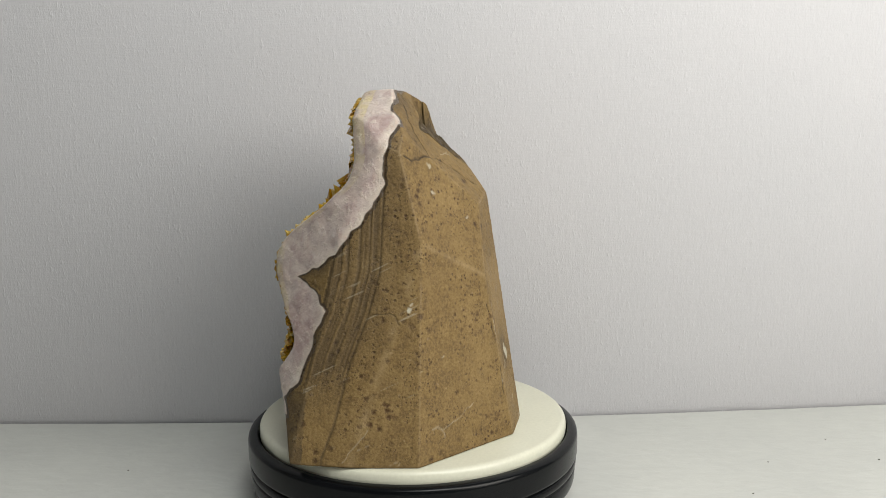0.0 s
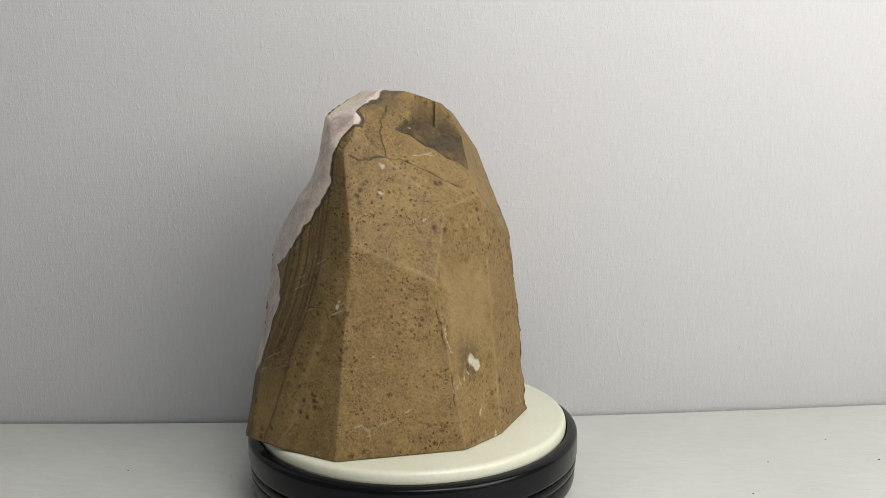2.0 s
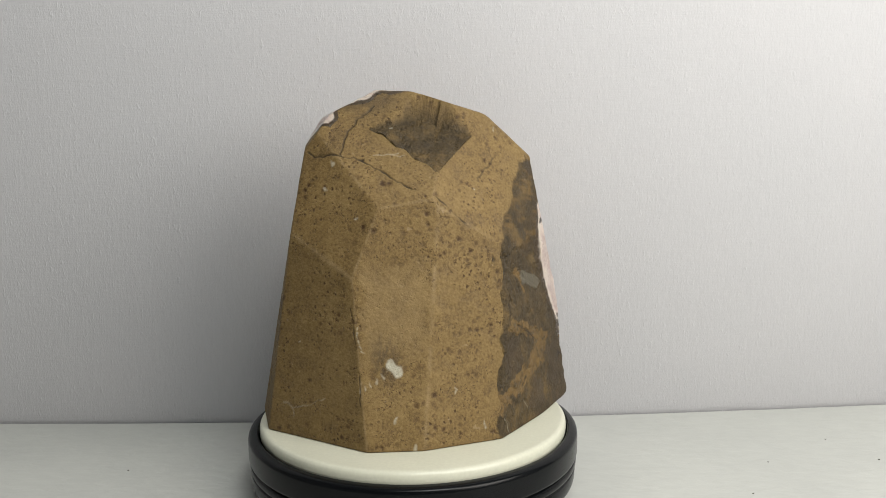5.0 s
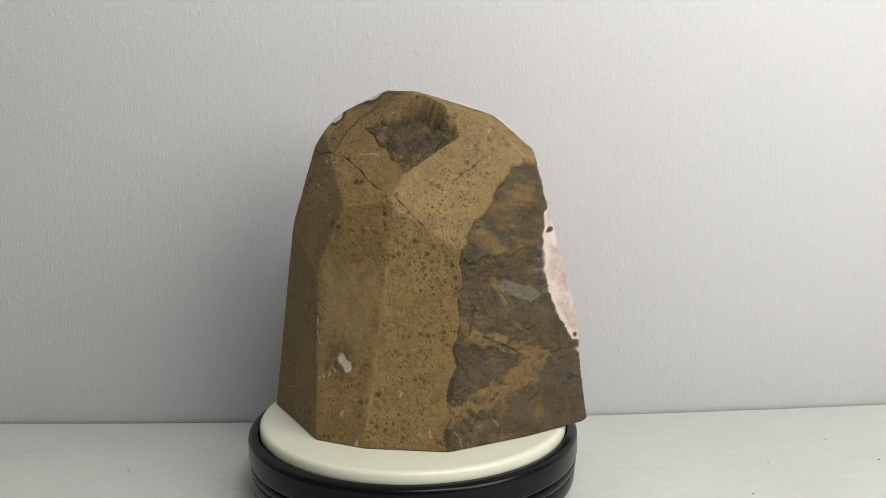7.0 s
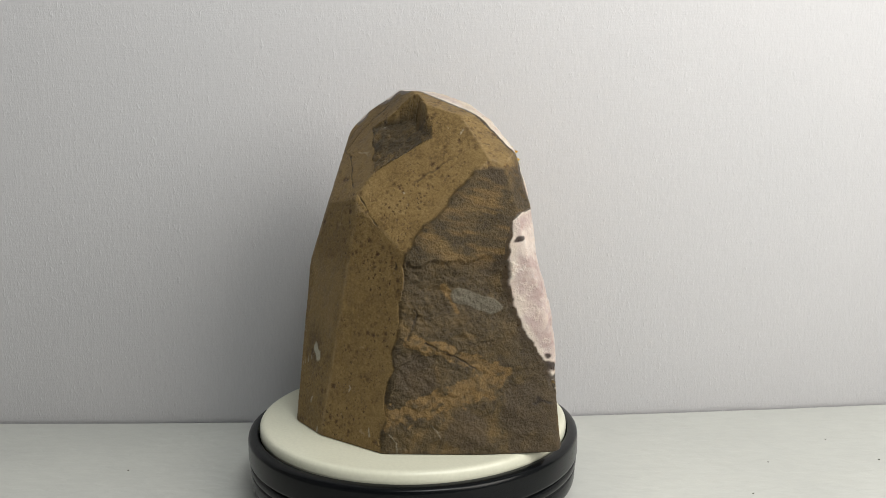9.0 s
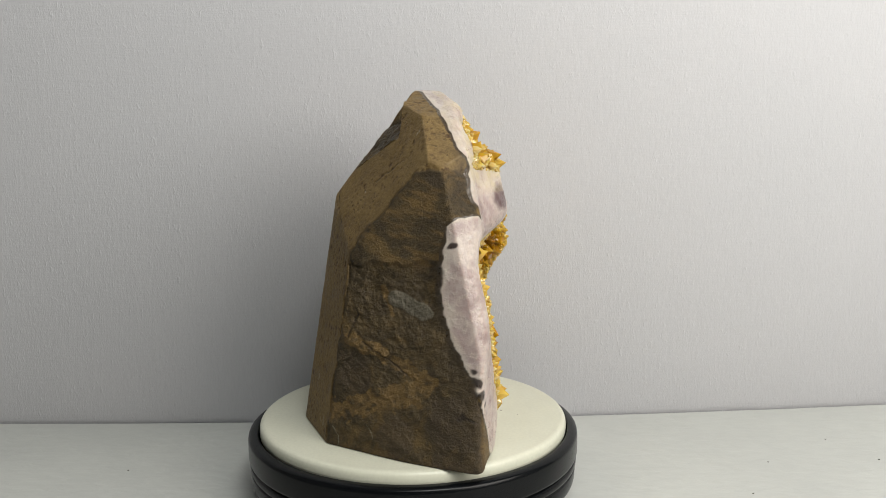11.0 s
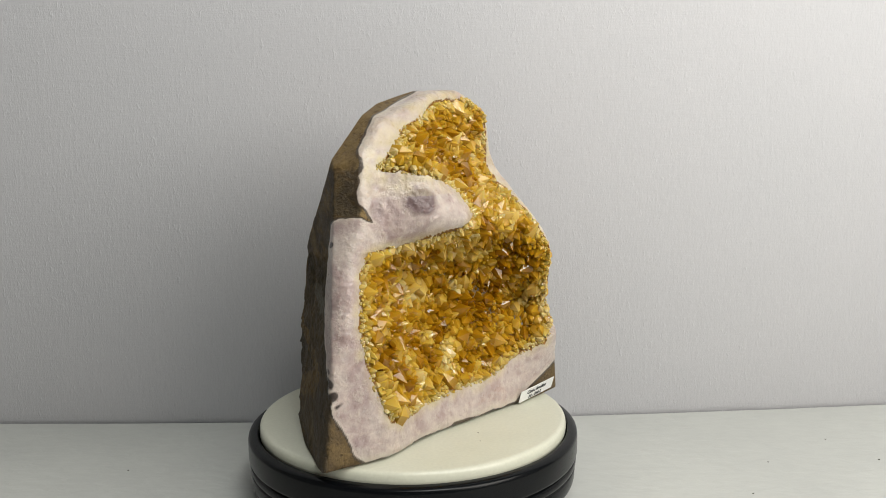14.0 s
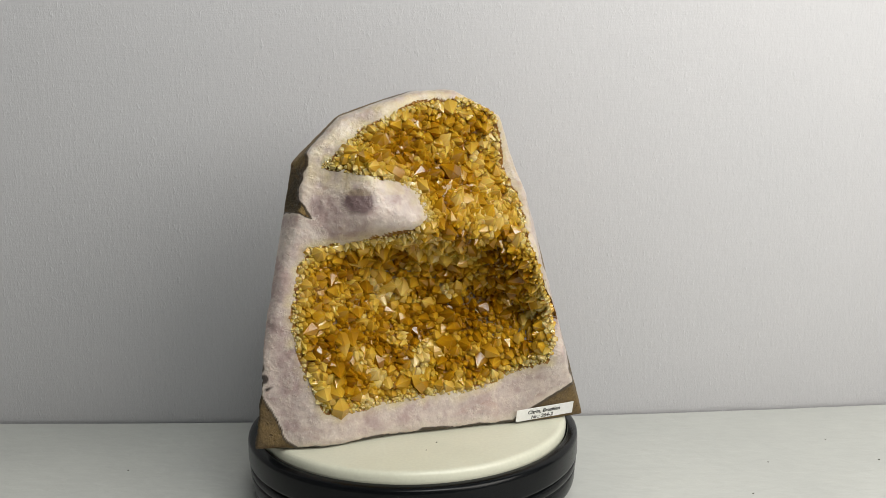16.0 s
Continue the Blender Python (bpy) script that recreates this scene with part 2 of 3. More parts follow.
# ---------------------------------------------------------------- the room
def build_room():
    # papered wall, bowed a little, standing behind the table
    bm = bmesh.new()
    xs = [-1.5 + 0.05 * i for i in range(61)]
    front, back = [], []
    for x in xs:
        y = 0.1225 + 0.09 * min(abs(x), 0.9) ** 2
        front.append([bm.verts.new((x, y, z)) for z in (-0.75, 1.75)])
        back.append([bm.verts.new((x, 0.35, z)) for z in (-0.75, 1.75)])
    for i in range(60):
        bm.faces.new((front[i][0], front[i + 1][0], front[i + 1][1], front[i][1]))
        bm.faces.new((back[i][1], back[i + 1][1], back[i + 1][0], back[i][0]))
        bm.faces.new((front[i][1], front[i + 1][1], back[i + 1][1], back[i][1]))
        bm.faces.new((front[i][0], back[i][0], back[i + 1][0], front[i + 1][0]))
    for i in (0, 60):
        bm.faces.new((front[i][0], front[i][1], back[i][1], back[i][0]))
    bmesh.ops.recalc_face_normals(bm, faces=bm.faces)
    tagged(new("wall_north", mesh_of("wall_north", bm, M_WALL, True)), "pale lilac-grey linen-textured wallpaper on a wall", "wall", kind="structure")
    for name, dims in (("wall_south", (-1.5, 1.5, -2.6, -2.5, -0.75, 1.75)), ("wall_west", (-1.6, -1.502, -2.6, 0.35, -0.75, 1.75)), ("wall_east", (1.502, 1.6, -2.6, 0.35, -0.75, 1.75))):
        tagged(new(name, mesh_of(name, box(*dims), M_ROOM)), "plain painted room wall", "wall", kind="structure")
    tagged(new("floor", mesh_of("floor", box(-1.6, 1.6, -2.6, 0.35, -0.85, -0.753), M_ROOM)), "plain room floor", "floor", kind="structure")
    tagged(new("ceiling", mesh_of("ceiling", box(-1.6, 1.6, -2.6, 0.35, 1.753, 1.85), M_ROOM)), "plain painted ceiling", "ceiling", kind="structure")


def build_table():
    table = tagged(new("table"), "white table with a faintly crinkled embossed top", "table")
    table.location = (0, 0, 0)
    bm = bmesh.new()
    nx = 60
    top, low = [], []
    for i in range(nx + 1):
        x = -0.9 + 1.8 * i / nx
        y = 0.1205 + 0.09 * x * x
        top.append((bm.verts.new((x, -0.62, 0)), bm.verts.new((x, y, 0))))
        low.append((bm.verts.new((x, -0.62, -0.03)), bm.verts.new((x, y, -0.03))))
    for i in range(nx):
        a, b, c, d = top[i], top[i + 1], low[i], low[i + 1]
        bm.faces.new((a[0], b[0], b[1], a[1]))
        bm.faces.new((c[1], d[1], d[0], c[0]))
        bm.faces.new((a[1], b[1], d[1], c[1]))
        bm.faces.new((c[0], d[0], b[0], a[0]))
    for i in (0, nx):
        bm.faces.new((top[i][0], top[i][1], low[i][1], low[i][0]))
    bmesh.ops.recalc_face_normals(bm, faces=bm.faces)
    part("tabletop", bm, M_TABLE, table)
    for x in (-0.84, 0.84):
        for y in (-0.57, 0.08):
            part("leg", box(x - 0.025, x + 0.025, y - 0.025, y + 0.025, -0.753, -0.029), M_TABLE, table)


# ---------------------------------------------------------------- the turntable
def build_turntable():
    t = tagged(new("turntable"), "black electric turntable with an ivory rotating disc", "turntable")
    part("base", lathe([(0, 0.001), (0.085, 0.001), (0.088, 0.003), (0.088, 0.0085), (0.1040, 0.0090), (0.1058, 0.0100), (0.1064, 0.0120), (0.1068, 0.0192), (0.1056, 0.0198), (0.1056, 0.0206), (0.1071, 0.0212), (0.1074, 0.0230), (0.1072, 0.0250), (0.1054, 0.0257), (0.1054, 0.0266), (0.1076, 0.0274), (0.1080, 0.0290), (0.1080, 0.0400), (0.1074, 0.0420), (0.1060, 0.0430), (0.1022, 0.0438), (0.1014, 0.0432), (0.1012, 0.040), (0, 0.040)]), M_BLACK, t, "glossy black plastic base with two grooves", True)
    disc = part("disc", lathe([(0, 0.0), (0.0972, 0.0), (0.0990, -0.0006), (0.1000, -0.0018), (0.1004, -0.0035), (0.1005, -0.0060), (0.1002, -0.0085), (0, -0.0085)]), M_DISC, t, "ivory plastic rotating disc", True)
    for u, n_, r in ((0.005, 0.058, 0.0006), (-0.003, 0.069, 0.0005)):
        bm = bmesh.new()
        bmesh.ops.create_icosphere(bm, subdivisions=1, radius=r, matrix=pose(u, -n_, 0.0002) @ Matrix.Diagonal((1, 0.8, 0.4, 1)))
        part("speck", bm, M_DIRT, disc, "tiny dark dirt speck")
    return disc


# ---------------------------------------------------------------- the geode: shape
# All in millimetres: u to the right along the crystal face, n out of it, z up.
PLANES = [
    (0.922, -0.362, 0.140, 94.6),
    (0.958, -0.215, 0.188, 97.5),
    (0.428, -0.899, 0.093, 74.7),
    (0.300, -0.899, 0.320, 94.1),
    (-0.174, -0.971, 0.163, 70.0),
    (-0.466, -0.875, 0.133, 68.2),
    (-0.592, -0.665, 0.455, 107.5),
    (-0.933, -0.343, 0.108, 79.3),
    (-0.889, -0.455, 0.053, 75.1),
    (-0.066, -0.793, 0.606, 124.8),
    (-0.685, 0.044, 0.728, 174.5),
    (-0.298, 0.027, 0.954, 200.2),
    (-0.033, 0.025, 0.999, 209.5),
    (0.436, -0.092, 0.895, 197.6),
    (-0.864, 0.430, 0.261, 120.5),
    (0.926, 0.277, 0.257, 107.8),
    (0.942, 0.124, 0.312, 114.8),
    (0.769, -0.300, 0.636, 165.8),
    (0.180, 0.970, -0.320, 48.0),
    (0.0, 0.0, -1.0, 0.0),
]
# swellings and hollows of the crystal face: u, z, width, height, rise
LOBES = [(20, 185, 55, 30, -8.8), (65, 165, 22, 25, -11.5), (50, 150, 20, 14, -7.4), (-40, 155, 35, 22, 17.1), (-10, 142, 30, 10, 13.6), (45, 122, 26, 13, 8.6),
         (10, 128, 40, 9, 17.3), (70, 112, 16, 16, 6.5), (0, 92, 42, 22, -18.4), (40, 80, 28, 22, 4.1)]
LOBES += [(10, 60, 45, 22, -6.7), (-62, 45, 18, 45, 11.9), (85, 85, 14, 40, 27.0), (60, 107, 14, 13, 16.4), (-60, 150, 10, 18, -7.7), (80, 142, 10, 10, 10.3),
         (-90, 86, 22, 22, 7.6), (70, 70, 10, 10, -16.9), (-30, 166, 10, 10, 9.8), (-20, 198, 10, 10, 6.7)]
CENTRE = np.array((-5.0, -15.0, 85.0))

NORMALS = np.array([p[:3] for p in PLANES])
OFFSETS = np.array([p[3] for p in PLANES])
FLANK = (7, 8, 14)        # the rough, unsawn flank
# where the pale quartz gives way to the rock, by the angle round the face (degrees) and n
SEAM = [(-180, 27), (-167, 30), (-158, 38), (-153, 46), (-148, 48), (-140, 46), (-132, 36), (-120, 20), (-60, 10), (-45, 30), (-34, 39), (-29.7, 29), (-18.8, 20), (-9.2, 15.5), (-3.4, 22),
        (0.7, 39), (5, 24), (13, 10), (30.7, -7), (40, -14), (52.6, -13), (62, -17), (69, -7), (90, 7), (105, 17), (120, 29), (137, 41), (147, 44), (150.5, 52), (154, 36), (157, 31), (163.7, 28), (177, 26), (180, 27)]
# the outline of the crystal-lined hollows: u, z
HOLLOW = [(-57, 166), (-34, 186), (2, 203), (35, 205), (52, 198), (57, 168), (65, 140), (60, 122), (70, 104), (79, 81), (82, 55), (76, 43), (37, 25), (1, 24), (-53, 20), (-63, 27),
          (-72, 47), (-77, 73), (-77, 86), (-72, 108), (-67, 118), (-10, 126), (2, 136), (-4, 152), (-16, 158), (-36, 163)]
# the long natural crack and lesser ones, through points u, n, z on the sawn faces
CRACKS = [
    (0.55, 0.9, [(60, -24, 172), (43, -29, 170), (23, -31, 166), (9, -35, 158), (-4, -40, 151), (-23, -40, 141), (-35, -36, 129), (-51, -31, 107), (-62, -24, 84)]),
    (0.55, 0.85, [(22, -5, 205), (33, -14, 194), (37, -22, 181), (39, -29, 171)]),
    (0.4, 0.5, [(-11, -52, 101), (-37, -39, 105), (-58, -26, 110), (-79, 24, 122)]),
    (0.5, 0.7, [(27, -60, 83), (24, -63, 68), (21, -67, 43), (20, -68, 30)]),
    (0.9, 0.8, [(-57, -27, 110), (-62, -23, 81), (-61, -29, 68)]),
    (0.7, 0.9, [(-66, -20, 66), (-73, -6, 58), (-79, 6, 50)]),
    (0.8, 1.0, [(-93, 36, 30), (-97, 40, 31), (-99, 46, 29)]),
    (0.7, 0.5, [(-60, 20, 170), (-48, -5, 160), (-44, -15, 155)]),
    (0.4, 0.45, [(88, -12, 84), (80, -22, 86), (76, -28, 80)]),
]
# pale mineral veins on the sawn faces
VEINS = [*((0.42, 0.5, [(23 - 0.6 * k, -64, 72 - 3 * k), (20.5 - 3.4 * k, -67.5 + 0.4 * k, 36 + 1.6 * k)]) for k in range(5)),
         (0.3, 0.34, [(67, -48, 19), (58, -52, 21), (44, -58, 28)]), (0.3, 0.34, [(72, -45, 22), (67, -48, 19), (66, -49, 14)]),
         (0.3, 0.34, [(99, 0, 4), (94, -10, 16), (92, -14, 22)]), (0.3, 0.34, [(20, -29, 178), (14, -29, 180), (8, -28, 178), (4, -27, 180)]), (0.3, 0.34, [(7, -28, 177), (3, -28, 174), (0, -27, 176)]),
         (0.3, 0.34, [(-60, -40, 14), (-62, -36, 6)]), (0.3, 0.34, [(-72, -18, 17), (-74, -15, 12)])]
# the tan zigzag on the unsawn flank
STREAK = [(-58, -41, 22), (-67, -26, 29), (-77, -3, 36), (-83, 13, 41), (-86, 20, 48), (-80, 7, 53), (-69, -13, 63), (-61, -28, 68)]
# hollows broken out of the unsawn flank: u, n, z, radius, depth
DENTS = [(-78, 17, 108, 11, 3.4), (-69, -12, 98, 6, 2.2), (-84, 27, 101, 7, 3.0), (-75, 0, 79, 7, 1.4), (-76, 40, 146, 5, 1.2), (-80, 4, 47, 8, 1.0), (-90, 33, 60, 8, 1.6), (-70, -20, 50, 9, 0.9)]
# the dark groove of the striped face, by height
GROOVE_Z, GROOVE_N = (4, 22, 59, 84, 109, 162, 180), (11, 5, -2, -10, -15, -14, -14)
# pale mineral spots: u, n, z, radius
SPOTS = [(76, -33, 88, 2.0), (75, -34, 91, 1.4), (48, -35.5, 152, 1.4), (26, -48.5, 136, 1.1), (-42, -21, 149, 1.0), (44, -32, 168, 1.5), (0, -69, 19, 1.1), (11, -13, 196, 1.2),
         (-11, -67, 5, 1.6), (-50, 10, 180, 0.9), (60, -46, 60, 0.8), (-30, -50, 40, 0.8), (-45, -45, 20, 0.9)]


def value_noise(p, seed=0):
    """Smooth noise of -1 to 1 at the rows of p."""
    i = np.floor(p).astype(np.int64)
    f = p - i
    f = f * f * (3 - 2 * f)
    total = np.zeros(len(p))
    for dx in (0, 1):
        for dy in (0, 1):
            for dz in (0, 1):
                h = (i[:, 0] + dx) * 374761393 + (i[:, 1] + dy) * 668265263 + (i[:, 2] + dz) * 2147483647 + seed * 974634777
                h = (h ^ (h >> 13)) * 1274126177 & 0x7FFFFFFF
                h = (h ^ (h >> 16)) & 0xFFFF
                w = (f[:, 0] if dx else 1 - f[:, 0]) * (f[:, 1] if dy else 1 - f[:, 1]) * (f[:, 2] if dz else 1 - f[:, 2])
                total += w * (h / 32767.5 - 1)
    return total


def fractal(p, scale, octaves=3, seed=0):
    out, amp = np.zeros(len(p)), 1.0
    for k in range(octaves):
        out += amp * value_noise(p / scale * 2 ** k, seed + k)
        amp *= 0.5
    return out


def face_depth(u, z):
    d = 36.7 - 0.085 * u - 0.067 * (z - 100)
    for a, b, s, t, rise in LOBES:
        d = d + rise * np.exp(-0.5 * ((u - a) / s) ** 2 - 0.5 * ((z - b) / t) ** 2)
    return d


def hollow_distance(u, z):
    """Signed distance to the hollows' outline in the plane of the face, negative inside."""
    best, inside = np.full(u.shape, 1e9), np.zeros(u.shape, bool)
    for (ax, az), (bx, bz) in zip(HOLLOW, HOLLOW[1:] + HOLLOW[:1]):
        ex, ez = bx - ax, bz - az
        k = np.clip(((u - ax) * ex + (z - az) * ez) / (ex * ex + ez * ez), 0, 1)
        best = np.minimum(best, np.hypot(u - ax - k * ex, z - az - k * ez))
        inside ^= ((az > z) != (bz > z)) & (u < ex * (z - az) / (ez if ez else 1e-9) + ax)
    return np.where(inside, -best, best)


def line_distance(p, pts):
    best = np.full(len(p), 1e9)
    for a, b in zip(pts, pts[1:]):
        a, b = np.array(a, float), np.array(b, float)
        e = b - a
        k = np.clip((p - a) @ e / (e @ e), 0, 1)
        best = np.minimum(best, np.linalg.norm(p - a - k[:, None] * e, axis=1))
    return best


def spread(way, r, pts):
    """Distance along the surface from the points way * r to a line, both seen from the centre."""
    dirs = np.array(pts, float) - CENTRE
    return line_distance(way, dirs / np.linalg.norm(dirs, axis=1)[:, None]) * r


def soft_max(a, k):
    top = a.max(-1)
    return top + k * np.log(np.exp((a - top[..., None]) / k).sum(-1))


# the broken-out notch near the top: a floor and two walls that meet in a crease, with a nub left standing
NOTCH_EDGE = [np.array(c) for c in ((8.0, -10.0, 194.0), (-12.0, -28.0, 168.0), (-34.0, -3.0, 188.0), (-10.0, -2.0, 203.0))]
NUB, NUB_SIZE = np.array((-25.0, -5.0, 194.0)), np.array((9.0, 7.0, 5.0))


def unit(v):
    return v / np.linalg.norm(v)


def notch_depth(p):
    """Above 0 inside the notch, by the distance to its nearest wall."""
    a, b, c, top = NOTCH_EDGE
    out = -unit(np.cross(b - a, c - a))
    floor_way = unit(out + 0.13 * unit(top - b))
    rough = 0.7 * np.sin(p[:, 0] * 0.33 + p[:, 2] * 0.21) + 0.5 * np.sin(p[:, 1] * 0.5 - p[:, 2] * 0.47)
    depth = (p - b) @ floor_way + 0.25 * rough
    for e, f in ((a, top), (top, c)):
        wall = unit(np.cross(f - e, out - 0.60 * unit(b - top)))
        if (b - e) @ wall < 0:
            wall = -wall
        depth = np.minimum(depth, (p - e) @ wall + rough)
    return depth


def solid(p):
    """Below 0 inside the geode."""
    f = soft_max(p @ NORMALS.T - OFFSETS, 0.4)
    g = (p[:, 1] - face_depth(p[:, 0], p[:, 2])) * 0.8
    f = soft_max(np.stack([f, g], -1), 2.2)
    nub = (np.linalg.norm((p - NUB) / NUB_SIZE, axis=1) - 1) * 5
    return np.minimum(np.maximum(f, notch_depth(p)), np.maximum(nub, f - 0.3))


def geode_surface(na, ne):
    az = np.linspace(0, 2 * np.pi, na, endpoint=False)
    el = np.linspace(-np.pi / 2, np.pi / 2, ne)
    a, e = np.meshgrid(az, el)
    way = np.stack([np.cos(e) * np.cos(a), np.cos(e) * np.sin(a), np.sin(e)], -1).reshape(-1, 3)
    lo, hi = np.full(len(way), 20.0), np.full(len(way), 20.0)
    open_ = np.ones(len(way), bool)
    for _ in range(46):
        idx = np.nonzero(open_)[0]
        if not len(idx):
            break
        hi[idx] += 4.0
        out = solid(CENTRE + way[idx] * hi[idx, None]) > 0
        lo[idx[~out]] = hi[idx[~out]]
        open_[idx[out]] = False
    for _ in range(9):
        mid = (lo + hi) / 2
        out = solid(CENTRE + way * mid[:, None]) > 0
        hi = np.where(out, mid, hi)
        lo = np.where(out, lo, mid)
    return way, (lo + hi) / 2


def add_attribute(me, name, values):
    me.attributes.new(name, "FLOAT", "POINT").data.foreach_set("value", np.ascontiguousarray(values, np.float32))


def shell_mesh(name, points, quads, attrs, mat):
    used, inverse = np.unique(quads, return_inverse=True)
    faces = inverse.reshape(-1, 4)
    me = bpy.data.meshes.new(name)
    me.vertices.add(len(used))
    me.vertices.foreach_set("co", np.ascontiguousarray(points[used] * (0.001, -0.001, 0.001), np.float32).ravel())
    me.loops.add(faces.size)
    me.loops.foreach_set("vertex_index", np.ascontiguousarray(faces[:, ::-1], np.int32).ravel())
    me.polygons.add(len(faces))
    me.polygons.foreach_set("loop_start", np.arange(0, faces.size, 4, dtype=np.int32))
    me.polygons.foreach_set("use_smooth", np.ones(len(faces), bool))
    me.update(calc_edges=True)
    for k, v in attrs.items():
        add_attribute(me, k, v[used])
    me.materials.append(mat)
    return me


def crystal_mesh(name, rng, sides=6):
    """A stubby six-sided crystal with a pointed, slightly lopsided end; base at z = -0.6, about 1 across, point near z = 1."""
    bm = bmesh.new()
    shoulder = rng.uniform(0.02, 0.36)
    low, up = [], []
    lean = np.array((rng.uniform(-0.12, 0.12), rng.uniform(-0.12, 0.12)))
    for i in range(sides):
        a = 2 * math.pi * i / sides + rng.uniform(-0.12, 0.12)
        r = rng.uniform(0.42, 0.55)
        low.append(bm.verts.new((r * math.cos(a), r * math.sin(a), -0.6)))
        up.append(bm.verts.new((r * 0.97 * math.cos(a) + lean[0] * 0.4, r * 0.97 * math.sin(a) + lean[1] * 0.4, shoulder + rng.uniform(-0.12, 0.12))))
    apex = bm.verts.new((lean[0] * 1.6, lean[1] * 1.6, rng.uniform(0.75, 1.0)))
    for i in range(sides):
        j = (i + 1) % sides
        bm.faces.new((low[i], low[j], up[j]))
        bm.faces.new((low[i], up[j], up[i]))
        bm.faces.new((up[i], up[j], apex))
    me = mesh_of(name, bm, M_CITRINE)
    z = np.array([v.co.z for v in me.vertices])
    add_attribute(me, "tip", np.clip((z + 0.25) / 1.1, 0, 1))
    return me


def build_geode():
    geode = tagged(new("citrine_geode"), "golden citrine geode with pale quartz rim and sawn brown back", "geode")
    na, ne = 1140, 700
    way, r = geode_surface(na, ne)
    p = CENTRE + way * r[:, None]
    resid = p @ NORMALS.T - OFFSETS
    u, n, z = p.T
    bottom = z < 0.8
    warp = p + 2.0 * np.stack([fractal(p, 9, 2, 40 + k) for k in range(3)], 1)
    psi = np.degrees(np.arctan2(warp[:, 2] - 100, warp[:, 0]))
    seam = np.interp(psi, [s[0] for s in SEAM], [s[1] for s in SEAM])
    gap = warp[:, 1] - seam
    gap += np.clip(u + 66, 0, 60) * ((np.abs(z - 138) < 26) & (n > 30) & (u < 20))
    low_right = (warp[:, 0] - 53) * 0.58 - z
    low_left = 42 * (np.clip(-68 - warp[:, 0], 0, 40) / 29) ** 3 - z
    gap = np.minimum(gap, -np.maximum(np.maximum(low_right, low_left), 1.8 + 1.6 * fractal(p, 9, 3, 33) + 0.012 * np.clip(u + 50, 0, 150) - z))
    dist = hollow_distance(warp[:, 0], warp[:, 2]) + 1.2 * fractal(p, 4, 2, 70)
    facing = n - (face_depth(u, z) - 6)
    gap = np.where((notch_depth(p) > -2.5) & (n < 20), np.minimum(gap, -5), gap)
    is_quartz = (gap > 0) & ~bottom
    is_druse = is_quartz & (dist < 0) & (facing > 0) & (resid[:, :-1].max(1) < -1.8)
    rock = ~is_quartz
    rind = (gap > -1.7) & ~bottom
    # the unsawn flank and the broken scoop near the top
    scoop = notch_depth(p) > -0.3 + 0.12 * fractal(p, 5, 2, 12)
    edge_noise = fractal(p, 10, 3, 11)
    flank = np.clip((resid[:, FLANK].max(1) + 2.2 + 1.2 * edge_noise) / 1.0, 0, 1) * np.clip((168 + 6 * edge_noise - z) / 3, 0, 1) * rock
    crust = np.maximum(flank, scoop * rock)
    lumps = fractal(p, 13, 4, 3)
    low = np.where(scoop, 1.3, np.clip((118 - z) / 10, 0.25, 1))
    shift = np.where(crust > 0.3, low * (1.3 * lumps + 0.7 * fractal(p, 4, 3, 13)) - 0.3, 0.16 * lumps + 0.10 * fractal(p, 2.5, 2, 8))
    for a, b, c, rad, deep in DENTS:
        shift -= deep * np.exp(-0.5 * (np.linalg.norm(warp - (a, b, c), axis=1) / rad) ** 2) * flank * np.clip(-gap / 5, 0, 1)
    terrace = np.clip((58 + 0.25 * (n + 20) + 3 * fractal(p, 8, 3, 90) - z) / 1.6, 0, 1) * flank
    ledge = np.clip((114 + 0.14 * n + 3 * fractal(p, 7, 3, 91) - z) / 1.5, 0, 1) * flank * np.clip((z - 70) / 25, 0, 1)
    shift -= 1.3 * terrace * np.clip((30 - n) / 12, 0, 1) + 2.0 * ledge * np.clip(-gap / 6, 0, 1)
    shift = np.where(is_quartz, 0.25 * fractal(p, 2.4, 2, 25) * (facing > 0) + 0.4 * fractal(p, 9, 2, 20) + 0.07 * fractal(p, 1.6, 2, 24), shift)
    shift = np.where(is_druse, -1.4 + 0.9 * fractal(p, 4.5, 2, 30), shift)
    wob = p + 0.9 * np.stack([fractal(p, 5, 2, 50 + k) for k in range(3)], 1)
    wway = wob - CENTRE
    wway /= np.linalg.norm(wway, axis=1)[:, None]
    crack = np.zeros(len(p))
    for width, strength, pts in CRACKS:
        crack = np.maximum(crack, np.clip(1.25 - spread(wway, r, pts) / width, 0, 1) * strength)
    two = np.sort(resid[:, :-1], axis=1)[:, -2:]
    arris = np.clip(1 - (two[:, 1] - two[:, 0]) / 0.65, 0, 1) * rock * (crust < 0.5) * np.clip(0.6 + 0.8 * fractal(p, 7, 3, 170), 0, 1)
    # striped face: grooves run along the dark line
    side = n - np.interp(z, GROOVE_Z, GROOVE_N)
    striped = (np.maximum(resid[:, 0], resid[:, 1]) > -1.5) * rock * (n > -45)
    comb = np.clip(0.5 + 0.9 * fractal(np.stack([side / 1.3, z / 60, 0 * z], 1), 1, 2, 55), 0, 1)
    inner = striped * np.clip(side / 2, 0, 1) * np.clip((z - 25) / 30, 0, 1)
    crack = np.maximum(crack, striped * np.exp(-(side / 0.9) ** 2) * 0.55)
    crack = np.maximum(crack, inner * (comb > 0.75) * 0.16) * rock
    shift -= 0.8 * crack + 0.35 * inner * comb
